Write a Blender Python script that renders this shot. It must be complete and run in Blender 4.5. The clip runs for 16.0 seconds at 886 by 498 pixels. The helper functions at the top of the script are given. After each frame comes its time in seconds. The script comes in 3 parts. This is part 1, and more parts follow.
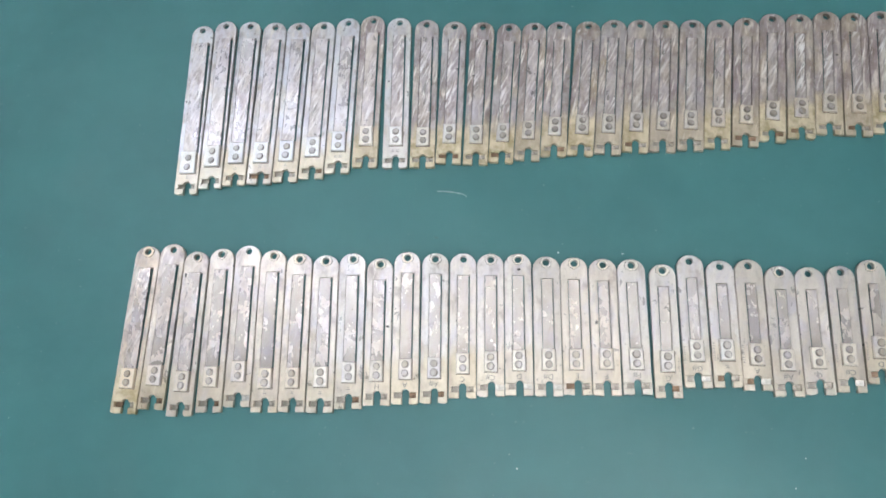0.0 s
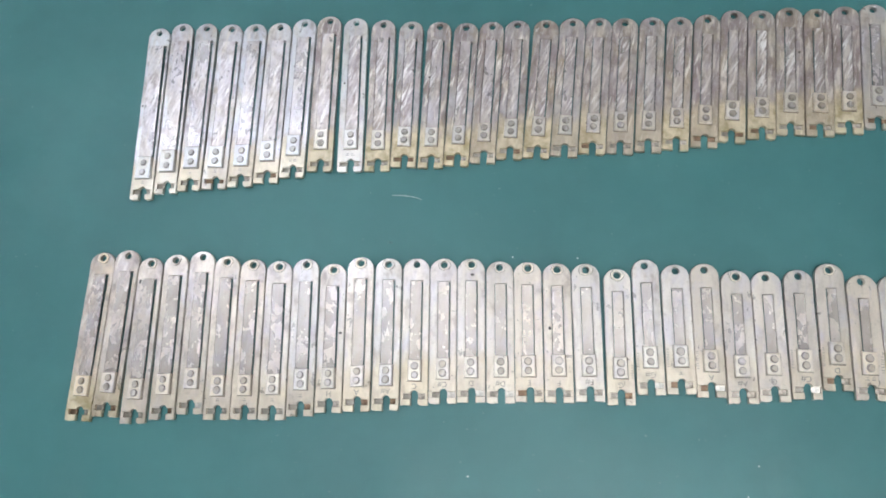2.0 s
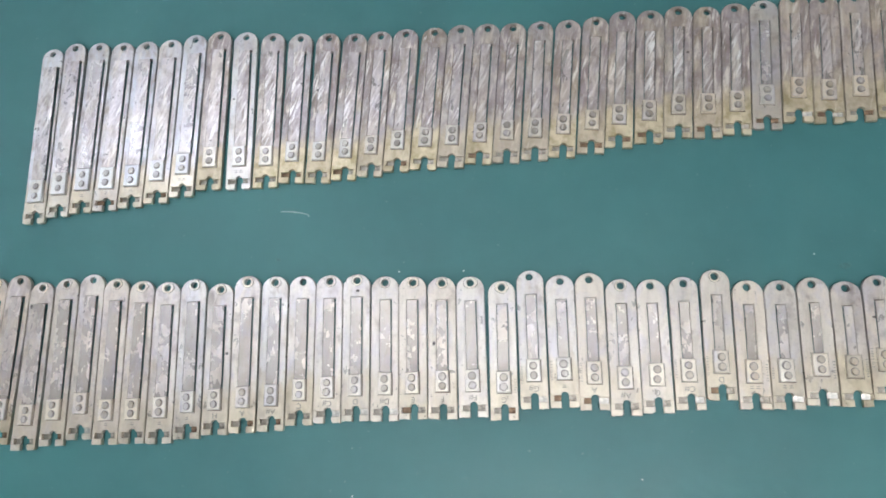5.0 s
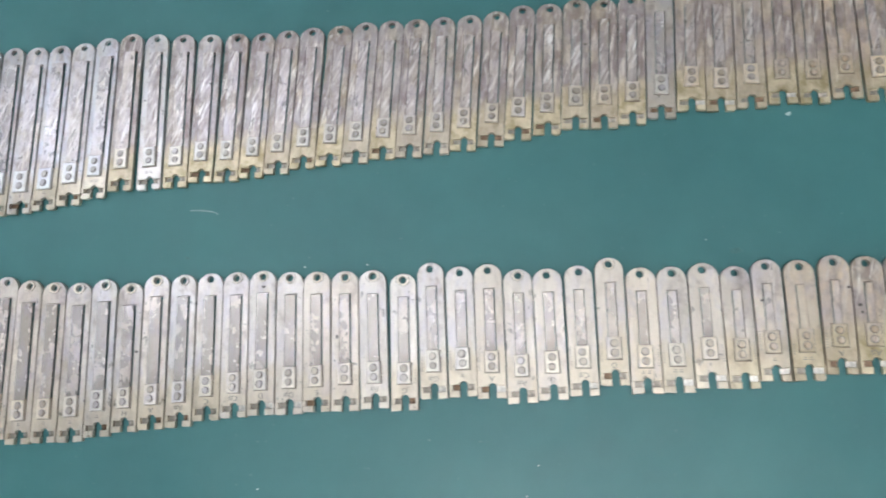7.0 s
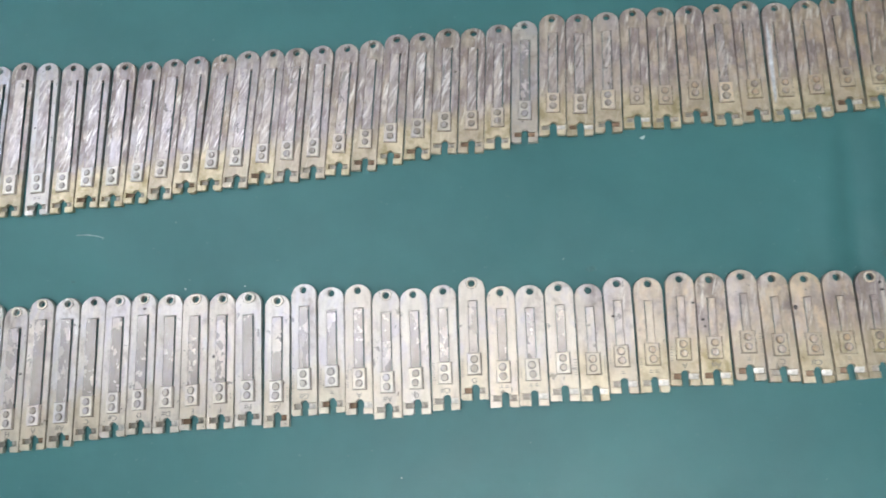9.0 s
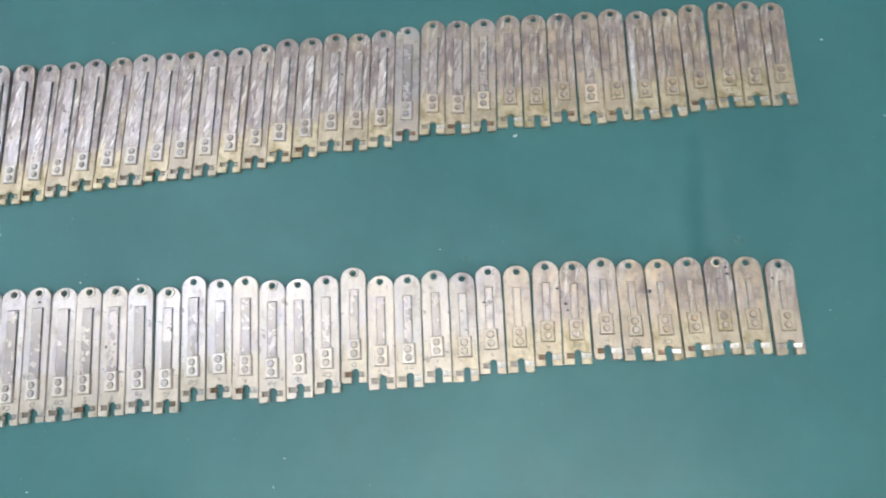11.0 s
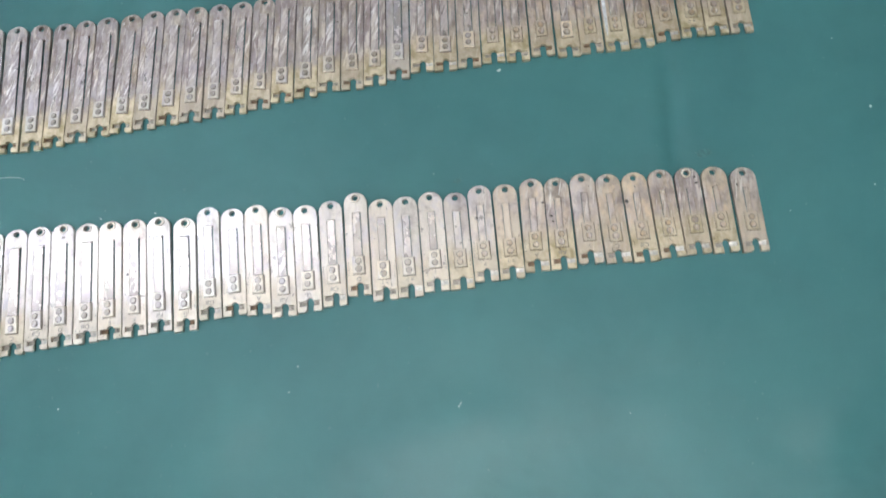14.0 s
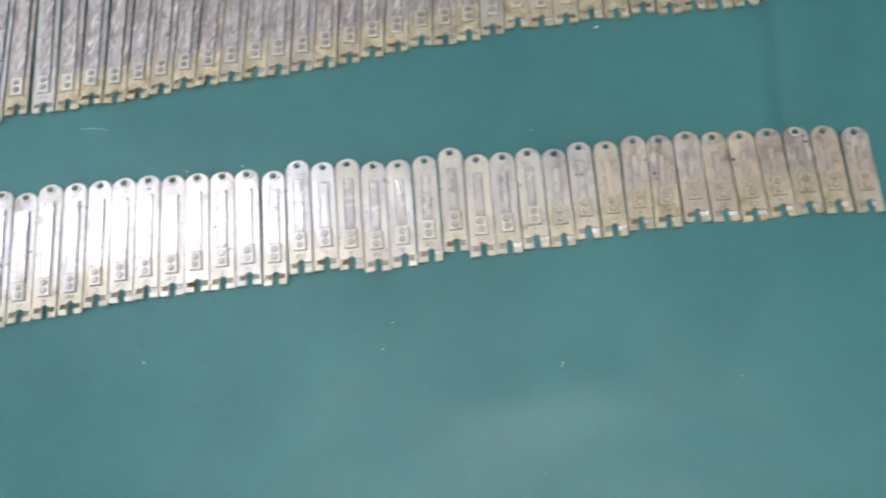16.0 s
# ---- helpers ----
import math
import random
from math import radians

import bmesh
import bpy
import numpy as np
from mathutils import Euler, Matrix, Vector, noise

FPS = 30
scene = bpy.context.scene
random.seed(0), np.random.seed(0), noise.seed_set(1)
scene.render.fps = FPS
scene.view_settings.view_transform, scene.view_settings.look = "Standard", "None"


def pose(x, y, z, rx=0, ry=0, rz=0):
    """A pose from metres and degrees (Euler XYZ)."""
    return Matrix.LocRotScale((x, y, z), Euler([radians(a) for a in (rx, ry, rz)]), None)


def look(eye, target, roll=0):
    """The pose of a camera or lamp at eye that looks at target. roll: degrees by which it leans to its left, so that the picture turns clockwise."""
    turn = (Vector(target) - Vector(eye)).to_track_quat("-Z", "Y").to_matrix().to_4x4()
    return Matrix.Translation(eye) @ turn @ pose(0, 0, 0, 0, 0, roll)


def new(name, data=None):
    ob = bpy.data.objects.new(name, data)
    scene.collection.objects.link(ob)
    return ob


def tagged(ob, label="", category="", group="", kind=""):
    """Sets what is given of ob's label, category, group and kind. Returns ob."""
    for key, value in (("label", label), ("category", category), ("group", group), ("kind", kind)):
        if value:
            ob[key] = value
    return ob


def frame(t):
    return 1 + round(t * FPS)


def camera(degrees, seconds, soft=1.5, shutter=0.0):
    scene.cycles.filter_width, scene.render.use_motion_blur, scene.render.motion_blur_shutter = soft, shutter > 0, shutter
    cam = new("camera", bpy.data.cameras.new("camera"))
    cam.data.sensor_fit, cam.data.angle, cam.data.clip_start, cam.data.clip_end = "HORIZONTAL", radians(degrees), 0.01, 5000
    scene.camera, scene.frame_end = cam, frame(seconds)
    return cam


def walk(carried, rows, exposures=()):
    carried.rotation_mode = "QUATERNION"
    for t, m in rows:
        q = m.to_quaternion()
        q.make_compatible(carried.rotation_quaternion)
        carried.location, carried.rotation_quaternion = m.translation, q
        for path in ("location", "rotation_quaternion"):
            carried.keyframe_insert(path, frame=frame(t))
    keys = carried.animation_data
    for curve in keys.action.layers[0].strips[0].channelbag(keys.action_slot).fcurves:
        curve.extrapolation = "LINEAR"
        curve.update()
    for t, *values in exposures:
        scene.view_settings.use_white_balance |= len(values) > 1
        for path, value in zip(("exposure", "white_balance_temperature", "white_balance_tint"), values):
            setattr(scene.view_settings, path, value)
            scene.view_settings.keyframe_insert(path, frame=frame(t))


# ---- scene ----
cam = camera(63.4, 16.0, soft=1.7, shutter=0.7)
# eye and target in centimetres
PATH = [
    (0, (-7.060, -3.056, 33.147), (-10.876, 4.461, 4.356), -19.65),
    (0.5, (-6.844, -2.502, 33.340), (-10.750, 4.887, 4.527), -20.74),
    (1, (-6.371, -2.458, 33.132), (-10.378, 4.821, 4.306), -21.63),
    (1.5, (-5.310, -2.147, 32.983), (-9.433, 5.034, 4.148), -22.75),
    (2, (-4.505, -1.788, 32.707), (-8.732, 5.159, 3.830), -24.26),
    (2.5, (-3.564, -1.489, 32.172), (-7.903, 5.386, 3.295), -25.46),
    (3, (-2.670, -1.058, 31.655), (-7.257, 5.831, 2.819), -27.09),
    (3.5, (-1.050, -0.824, 31.474), (-5.818, 5.953, 2.641), -28.72),
    (4, (-0.196, -0.371, 31.838), (-4.906, 6.317, 2.975), -29.13),
    (6.5, (3.981, 0.077, 31.556), (-0.763, 6.681, 2.679), -31.20),
    (7, (5.493, 0.068, 31.552), (0.890, 6.656, 2.648), -30.88),
    (7.5, (7.627, -0.084, 31.714), (3.029, 6.583, 2.827), -30.88),
    (8, (8.728, 0.422, 31.700), (4.327, 7.116, 2.789), -30.07),
    (8.5, (9.794, 0.877, 31.927), (5.593, 7.645, 3.004), -28.63),
    (11, (15.117, -0.115, 33.646), (12.541, 7.160, 4.655), -17.24),
    (11.5, (16.554, -0.827, 33.578), (14.110, 6.545, 4.601), -16.41),
    (12, (17.123, -0.598, 33.810), (14.742, 6.757, 4.824), -16.19),
    (12.5, (17.205, -0.884, 33.980), (14.789, 6.486, 4.999), -16.66),
    (13, (16.504, -1.947, 34.227), (14.213, 5.791, 5.333), -15.23),
    (13.5, (15.700, -3.555, 34.803), (13.481, 4.367, 5.953), -14.91),
    (14, (15.036, -5.554, 35.379), (12.965, 2.378, 6.521), -14.69),
    (14.5, (15.549, -6.620, 35.063), (13.546, 1.632, 6.289), -14.17),
    (15, (15.042, -6.503, 33.500), (13.155, 1.740, 4.716), -13.33),
    (15.5, (13.347, -7.156, 33.902), (11.303, 1.081, 5.128), -13.76),
    (16, (10.413, -8.003, 33.833), (8.064, 0.394, 5.128), -14.56),
]
walk(cam, [(t, look(Vector(eye) * 0.01, Vector(target) * 0.01, roll)) for t, eye, target, roll in PATH],
     exposures=[(0.0, 0.65), (4.0, 0.58), (7.0, 0.55), (8.5, 0.58), (11.0, 0.73), (13.0, 0.71), (14.5, 0.66), (16.0, 0.64)])

# ---- light ----
LAMP = (-1.12, 0.62, 1.90)
TUBE_TURNS = (4, 4, 4)
# two more tubes added out of view, as front and overhead fill light
FILL_LAMPS = [(0.17, -0.42, 1.90), (-0.08, -1.50, 1.90)]
# added glow that stands in for a brighter stretch of ceiling
FILL_PANEL = (-0.05, 0.40)
FILL_PANEL_POWER = 0.55
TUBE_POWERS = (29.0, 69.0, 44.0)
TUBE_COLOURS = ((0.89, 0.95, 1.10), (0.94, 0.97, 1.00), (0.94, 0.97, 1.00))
world = bpy.data.worlds.new("room_air")
world.use_nodes = True
world.node_tree.nodes["Background"].inputs["Color"].default_value = (0.8, 0.9, 1.0, 1)
world.node_tree.nodes["Background"].inputs["Strength"].default_value = 0.05
scene.world = world


# ---- materials ----
class Nodes:
    """A short way to write a node material."""

    def __init__(self, name):
        self.mat = bpy.data.materials.new(name)
        self.mat.use_nodes = True
        self.tree = self.mat.node_tree
        self.bsdf = self.tree.nodes["Principled BSDF"]

    def add(self, kind, **sets):
        node = self.tree.nodes.new(kind)
        for key, value in sets.items():
            node.inputs[key.replace("_", " ")].default_value = value
        return node

    def link(self, a, b):
        self.tree.links.new(a, b)

    def coords(self, scale=(1, 1, 1), turn=0.0, shift=None):
        tex = self.add("ShaderNodeTexCoord")
        m = self.add("ShaderNodeMapping")
        m.vector_type = "TEXTURE"  # turns first, then stretches
        m.inputs["Scale"].default_value = [1 / f for f in scale]
        m.inputs["Rotation"].default_value = (0, 0, radians(turn))
        self.link(tex.outputs["Object"], m.inputs["Vector"])
        if shift is not None:
            self.link(shift, m.inputs["Location"])
        return m.outputs["Vector"]

    def noise(self, vector, scale, detail=4.0, rough=0.6, distort=0.0):
        n = self.add("ShaderNodeTexNoise", Scale=scale, Detail=detail, Roughness=rough, Distortion=distort)
        self.link(vector, n.inputs["Vector"])
        return n.outputs["Fac"]

    def ramp(self, value, stops):
        r = self.add("ShaderNodeValToRGB")
        e = r.color_ramp.elements
        while len(e) < len(stops):
            e.new(0.5)
        for el, (at, col) in zip(e, stops):
            el.position = at
            el.color = (col, col, col, 1) if isinstance(col, (int, float)) else (*col, 1)
        self.link(value, r.inputs["Fac"])
        return r.outputs["Color"]

    def mix(self, fac, a, b, blend="MIX"):
        m = self.add("ShaderNodeMix")
        m.data_type, m.blend_type = "RGBA", blend
        for sock, v in ((m.inputs[0], fac), (m.inputs[6], a), (m.inputs[7], b)):
            if isinstance(v, (int, float)):
                sock.default_value = v
            elif isinstance(v, tuple):
                sock.default_value = (*v, 1)
            else:
                self.link(v, sock)
        return m.outputs[2]

    def math(self, op, a, b=0.0, c=None):
        m = self.add("ShaderNodeMath")
        m.operation = op
        for i, v in enumerate((a, b) if c is None else (a, b, c)):
            if isinstance(v, (int, float)):
                m.inputs[i].default_value = v
            else:
                self.link(v, m.inputs[i])
        return m.outputs[0]

    def bump(self, height, strength, distance, under=None):
        b = self.add("ShaderNodeBump", Strength=strength, Distance=distance)
        self.link(height, b.inputs["Height"])
        if under is not None:
            self.link(under, b.inputs["Normal"])
        return b.outputs["Normal"]

    def put(self, **sockets):
        for key, v in sockets.items():
            sock = self.bsdf.inputs[key.replace("_", " ")]
            if isinstance(v, (int, float)):
                sock.default_value = v
            elif isinstance(v, tuple):
                sock.default_value = (*v, 1)
            else:
                self.link(v, sock)
        return self.mat


def reed_metal(name, base, stain, brown, metallic, rough, scratch, yellow_foot):
    """Nickel-grey reed metal: soft tarnish clouds, lengthwise wear, dark pits, a yellowed foot and fine scratches. The
    object's colour tints it and its alpha says how far the tarnish has gone."""
    n = Nodes(name)
    info = n.add("ShaderNodeObjectInfo")
    shift = n.add("ShaderNodeCombineXYZ")
    n.link(n.math("MULTIPLY", info.outputs["Random"], 3.7), shift.inputs[0])
    n.link(n.math("MULTIPLY", info.outputs["Random"], 9.1), shift.inputs[1])
    at = shift.outputs[0]
    v = n.coords(shift=at)
    soft = n.noise(n.coords((1.3, 0.6, 1), 6, at), 70, 3, 0.5, 0.9)
    hue = n.noise(n.coords((1.2, 0.7, 1), -5, at), 85, 3, 0.55, 0.7)
    mid = n.noise(n.coords((1.1, 0.8, 1), 14, at), 190, 4, 0.6, 0.3)
    fine = n.noise(v, 900, 3, 0.6)
    wear = n.noise(n.coords((1, 0.16, 1), -5, at), 400, 4, 0.6, 0.5)
    rays = n.noise(n.coords((1, 0.10, 1), -11, at), 520, 3, 0.6, 0.2)
    pits = n.noise(v, 260, 2, 0.5)
    dots = n.noise(v, 620, 1, 0.4)
    lines = n.noise(n.coords((1, 0.05, 1), 12, at), 1500, 2, 0.6)
    tint = n.mix(1.0, base, info.outputs["Color"], "MULTIPLY")
    # cool violet and warm straw clouds over the grey
    col = n.mix(n.math("MULTIPLY", n.ramp(hue, [(0.48, 0.0), (0.66, 1.0)]), 0.55), tint, (0.61, 0.58, 0.66))
    col = n.mix(n.math("MULTIPLY", n.ramp(hue, [(0.32, 1.0), (0.48, 0.0)]), 0.40), col, (0.74, 0.69, 0.60))
    # tarnish: the soft pattern shifted by the alpha
    level = n.math("ADD", n.math("MULTIPLY", soft, 1.2), n.math("SUBTRACT", info.outputs["Alpha"], 1.0))
    level = n.math("ADD", level, n.math("MULTIPLY", n.math("SUBTRACT", mid, 0.5), 0.9))
    level = n.ramp(n.math("ADD", level, n.math("MULTIPLY", n.math("SUBTRACT", wear, 0.5), 0.9)), [(0.0, 0.0), (0.75, 1.0)])
    col = n.mix(n.math("MULTIPLY", level, 0.95), col, n.mix(n.ramp(hue, [(0.34, 0.0), (0.50, 1.0)]), brown, stain))
    # lengthwise dull and rubbed streaks, stronger where the metal has gone dark
    rub = n.math("ADD", n.math("MULTIPLY", level, 0.64), 0.15)
    col = n.mix(n.math("MULTIPLY", n.ramp(wear, [(0.37, 1.0), (0.49, 0.0)]), rub), col, (0.22, 0.175, 0.15))
    col = n.mix(n.math("MULTIPLY", n.ramp(wear, [(0.53, 0.0), (0.64, 1.0)]), rub), col, (0.80, 0.74, 0.67))
    col = n.mix(n.math("MULTIPLY", n.ramp(mid, [(0.53, 0.0), (0.66, 0.8)]), rub), col, (0.30, 0.245, 0.215))
    bare = n.math("MULTIPLY", n.ramp(rays, [(0.58, 0.0), (0.64, 1.0)]), n.math("MULTIPLY", rub, n.ramp(soft, [(0.42, 0.0), (0.54, 1.0)])))
    col = n.mix(bare, col, (0.95, 0.92, 0.86))
    col = n.mix(n.ramp(fine, [(0.58, 0.0), (0.72, 0.20)]), col, (0.90, 0.88, 0.85))
    col = n.mix(n.ramp(fine, [(0.30, 0.28), (0.42, 0.0)]), col, (0.36, 0.33, 0.29))
    col = n.mix(n.ramp(dots, [(0.80, 0.0), (0.83, 0.8)]), col, (0.10, 0.08, 0.06))
    col = n.mix(n.ramp(pits, [(0.76, 0.0), (0.80, 0.65)]), col, (0.17, 0.13, 0.10))
    tex = n.add("ShaderNodeTexCoord")
    sep = n.add("ShaderNodeSeparateXYZ")
    n.link(tex.outputs["Object"], sep.inputs[0])
    if yellow_foot:
        edge = n.math("ADD", n.math("MULTIPLY", sep.outputs[1], -60.0), n.math("ADD", n.math("MULTIPLY", n.math("ADD", mid, soft), 0.9), 0.55))
        mask = n.ramp(edge, [(0.0, 0.0), (0.5, 1.0)])
        far_gone = n.math("MULTIPLY", n.math("ADD", info.outputs["Alpha"], 0.22), yellow_foot)
        mask = n.math("MULTIPLY", mask, n.math("MULTIPLY", n.math("ADD", n.math("MULTIPLY", info.outputs["Random"], 0.7), 0.4), far_gone))
        col = n.mix(mask, col, n.mix(n.ramp(mid, [(0.35, 0.0), (0.6, 1.0)]), (0.42, 0.34, 0.195), (0.71, 0.62, 0.45)))
    r = n.math("ADD", n.math("MULTIPLY", mid, 0.20), rough - 0.10)
    r = n.math("ADD", r, n.math("MULTIPLY", level, 0.14))
    r = n.math("SUBTRACT", r, n.math("MULTIPLY", bare, 0.15))
    if scratch:
        # slanting file strokes in patches, and painted shade where the tongue leaves its block
        streak = n.noise(n.coords((1, 0.12, 1), -24, at), 700, 3, 0.6, 0.15)
        patch = n.ramp(soft, [(0.36, 0.0), (0.60, 1.0)])
        filed = n.math("SUBTRACT", n.math("MULTIPLY", info.outputs["Alpha"], 1.2), 0.25)
        stroke_glint = n.math("MULTIPLY", n.ramp(streak, [(0.50, 0.0), (0.61, 1.0)]), n.math("ADD", n.math("MULTIPLY", patch, 0.8), 0.2))
        # file strokes in near-white, with their lamp glint painted in
        col = n.mix(n.math("MULTIPLY", stroke_glint, filed), col, (0.97, 0.95, 0.93))
        r = n.math("SUBTRACT", r, n.math("MULTIPLY", patch, scratch))
        # darker colour imitates the bent tongue root, which reflects less light
        bend_shade = n.math("ADD", n.math("MULTIPLY", sep.outputs[1], -180.0), n.math("ADD", n.math("MULTIPLY", mid, 1.2), 4.2))
        col = n.mix(n.math("MULTIPLY", n.ramp(bend_shade, [(0.0, 0.0), (1.0, 1.0)]), 0.5), col, (0.42, 0.37, 0.34))
        normal = n.bump(streak, 0.6, 0.00016)
    else:
        normal = n.bump(lines, 0.22, 0.00007)
    normal = n.bump(n.math("ADD", mid, n.math("MULTIPLY", fine, 0.10)), 0.22 if scratch else 0.35, 0.00035, normal)
    normal = n.bump(n.noise(n.coords((1, 0.5, 1), 0, at), 60, 1, 0.4), 0.5, 0.0022, normal)
    return n.put(Base_Color=col, Metallic=metallic, Roughness=r, Normal=normal)


def cloth_material():
    n = Nodes("green_vinyl")
    v = n.coords()
    broad = n.noise(v, 11, 4, 0.55, 0.6)
    mottle = n.noise(v, 60, 4, 0.6)
    weave = n.noise(v, 2600, 2, 0.6)
    col = n.mix(n.ramp(broad, [(0.3, 0.0), (0.7, 1.0)]), (0.0365, 0.143, 0.147), (0.049, 0.176, 0.178))
    col = n.mix(n.math("MULTIPLY", n.ramp(mottle, [(0.35, 0.0), (0.7, 1.0)]), 0.22), col, (0.060, 0.200, 0.201))
    dust = n.noise(v, 700, 2, 0.5)
    col = n.mix(n.ramp(dust, [(0.75, 0.0), (0.80, 0.35)]), col, (0.45, 0.52, 0.50))
    rough = n.math("ADD", n.math("MULTIPLY", mottle, 0.16), 0.36)
    normal = n.bump(weave, 0.30, 0.0001)
    normal = n.bump(n.noise(v, 22, 3, 0.5, 0.5), 0.45, 0.0030, normal)
    return n.put(Base_Color=col, Roughness=rough, Normal=normal, Specular_IOR_Level=0.45)


def plain(name, colour, rough, scale=40, spread=0.12, metallic=0.0, relief=0.0):
    n = Nodes(name)
    v = n.coords()
    f = n.noise(v, scale, 4, 0.6)
    dark = tuple(c * (1 - spread) for c in colour)
    col = n.mix(n.ramp(f, [(0.3, 0.0), (0.7, 1.0)]), dark, colour)
    if relief:
        n.put(Normal=n.bump(f, 0.4, relief))
    return n.put(Base_Color=col, Roughness=rough, Metallic=metallic)


GREY, PURPLE, BROWN = (0.742, 0.712, 0.672), (0.315, 0.250, 0.250), (0.41, 0.325, 0.235)
M_PLATE = reed_metal("reed_plate_metal", GREY, PURPLE, BROWN, 0.52, 0.31, 0.0, 1.0)
M_TONGUE = reed_metal("reed_tongue_metal", (0.72, 0.665, 0.63), (0.38, 0.32, 0.33), (0.42, 0.35, 0.29), 0.55, 0.29, 0.06, 0.0)
M_BLOCK = reed_metal("rivet_block_metal", (0.82, 0.79, 0.72), (0.66, 0.57, 0.42), (0.60, 0.50, 0.33), 0.35, 0.34, 0.0, 0.0)
M_RIVET = reed_metal("rivet_metal", (0.46, 0.42, 0.37), (0.34, 0.30, 0.26), (0.30, 0.25, 0.18), 0.75, 0.40, 0.0, 0.0)
M_BROWNRIVET = reed_metal("dull_rivet_metal", (0.60, 0.52, 0.42), (0.42, 0.35, 0.30), (0.40, 0.32, 0.22), 0.7, 0.40, 0.0, 0.0)
M_COPPER = plain("copper_groove", (0.31, 0.205, 0.135), 0.45, 700, 0.75, 0.8, 0.0004)
M_DULL = plain("dull_groove", (0.52, 0.465, 0.40), 0.45, 700, 0.75, 0.8, 0.0004)
M_RIM = reed_metal("scraped_rim_metal", (0.95, 0.90, 0.80), (0.85, 0.76, 0.60), (0.80, 0.70, 0.54), 0.15, 0.45, 0.0, 0.0)
M_BRIGHT = plain("bare_bright_metal", (0.72, 0.69, 0.64), 0.40, 650, 0.5, 0.72, 0.0005)
# white colour holds the glint of a tilted edge that catches the lamp
M_GLINT = plain("painted_white_glint", (0.84, 0.86, 0.88), 0.4, 500, 0.5, 0.1)
M_SPOT = plain("dark_spot", (0.09, 0.08, 0.075), 0.6, 900, 0.5)
# dirt round blocks, and shade beside blocks and rings, as one dark colour
M_DIRT_SHADE = plain("dirt_and_shade_line", (0.20, 0.165, 0.12), 0.7, 600, 0.4)
# dark colour in place of shade in stamped letters and round rivets
M_STAMP = plain("stamped_shadow", (0.30, 0.28, 0.25), 0.6, 400, 0.3, 0.5)
M_CLOTH = cloth_material()
M_CHALK = plain("chalky_scuff", (0.62, 0.72, 0.70), 0.8, 900, 0.35)
M_SCRATCH = plain("faint_scratch", (0.36, 0.52, 0.50), 0.7, 1500, 0.6)
M_SMUDGE = plain("pale_smudge", (0.062, 0.195, 0.195), 0.55, 600, 0.4)
M_WALL = plain("wall_paint", (0.72, 0.73, 0.72), 0.8, 12, 0.05)
M_CEIL = plain("ceiling_paint", (0.80, 0.80, 0.80), 0.85, 12, 0.04)
M_FLOOR = plain("floor_tile", (0.42, 0.40, 0.37), 0.5, 20, 0.15)
M_WOOD = plain("table_wood", (0.26, 0.16, 0.09), 0.5, 30, 0.4)
M_HOUSING = plain("lamp_housing", (0.80, 0.80, 0.80), 0.4, 30, 0.03)
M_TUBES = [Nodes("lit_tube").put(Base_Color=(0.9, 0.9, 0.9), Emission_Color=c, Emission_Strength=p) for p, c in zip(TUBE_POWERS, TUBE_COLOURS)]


# ---- mesh helpers ----
def part(name, bm, material, parent, label=""):
    me = bpy.data.meshes.new(name)
    bm.normal_update()
    bm.to_mesh(me)
    bm.free()
    me.materials.append(material)
    ob = new(name, me)
    ob.parent = parent
    if label:
        tagged(ob, label)
    return ob


def box(bm, x0, x1, y0, y1, z0, z1, bevel=0.0):
    r = bmesh.ops.create_cube(bm, size=1, matrix=Matrix.LocRotScale(((x0 + x1) / 2, (y0 + y1) / 2, (z0 + z1) / 2), None, (x1 - x0, y1 - y0, z1 - z0)))
    if bevel:
        edges = list({e for v in r["verts"] for e in v.link_edges})
        bmesh.ops.bevel(bm, geom=edges, offset=bevel, segments=2, affect="EDGES", profile=0.6)


def sheet(bm, loops, z0, z1, bevel=0.0):
    """A flat plate between z0 and z1 with the outline loops[0] and the holes loops[1:]."""
    own = bmesh.new()
    edges = []
    for pts in loops:
        vs = [own.verts.new((x, y, z1)) for x, y in pts]
        edges += [own.edges.new((vs[i], vs[(i + 1) % len(vs)])) for i in range(len(vs))]
    bmesh.ops.triangle_fill(own, use_beauty=True, use_dissolve=False, edges=edges, normal=(0, 0, 1))
    top = list(own.faces)
    for f in top:
        f.normal_update()
        if f.normal.z < 0:
            f.normal_flip()
    rims = [e for e in own.edges if len(e.link_faces) == 1]
    r = bmesh.ops.extrude_face_region(own, geom=top, use_keep_orig=True)
    low = [g for g in r["geom"] if isinstance(g, bmesh.types.BMVert)]
    bmesh.ops.translate(own, verts=low, vec=(0, 0, z0 - z1))
    bmesh.ops.recalc_face_normals(own, faces=own.faces)
    if bevel:
        rims = [e for e in own.edges if len(e.link_faces) == 2 and e.calc_face_angle(0) > 1.0 and all(abs(v.co.z - z1) < 1e-7 for v in e.verts)]
        bmesh.ops.bevel(own, geom=rims, offset=bevel, segments=1, affect="EDGES", clamp_overlap=True)
    me = bpy.data.meshes.new("tmp")
    own.to_mesh(me)
    own.free()
    bm.from_mesh(me)
    bpy.data.meshes.remove(me)


def ring(x, y, r, n, squash=1.0):
    return [(x + r * math.cos(2 * math.pi * i / n), y + r * squash * math.sin(2 * math.pi * i / n)) for i in range(n)]


# ---- the room ----
def slab(name, label, material, *dims):
    bm = bmesh.new()
    box(bm, *dims)
    ob = part(name, bm, material, None)
    return tagged(ob, label, name.split("_")[0], kind="structure")


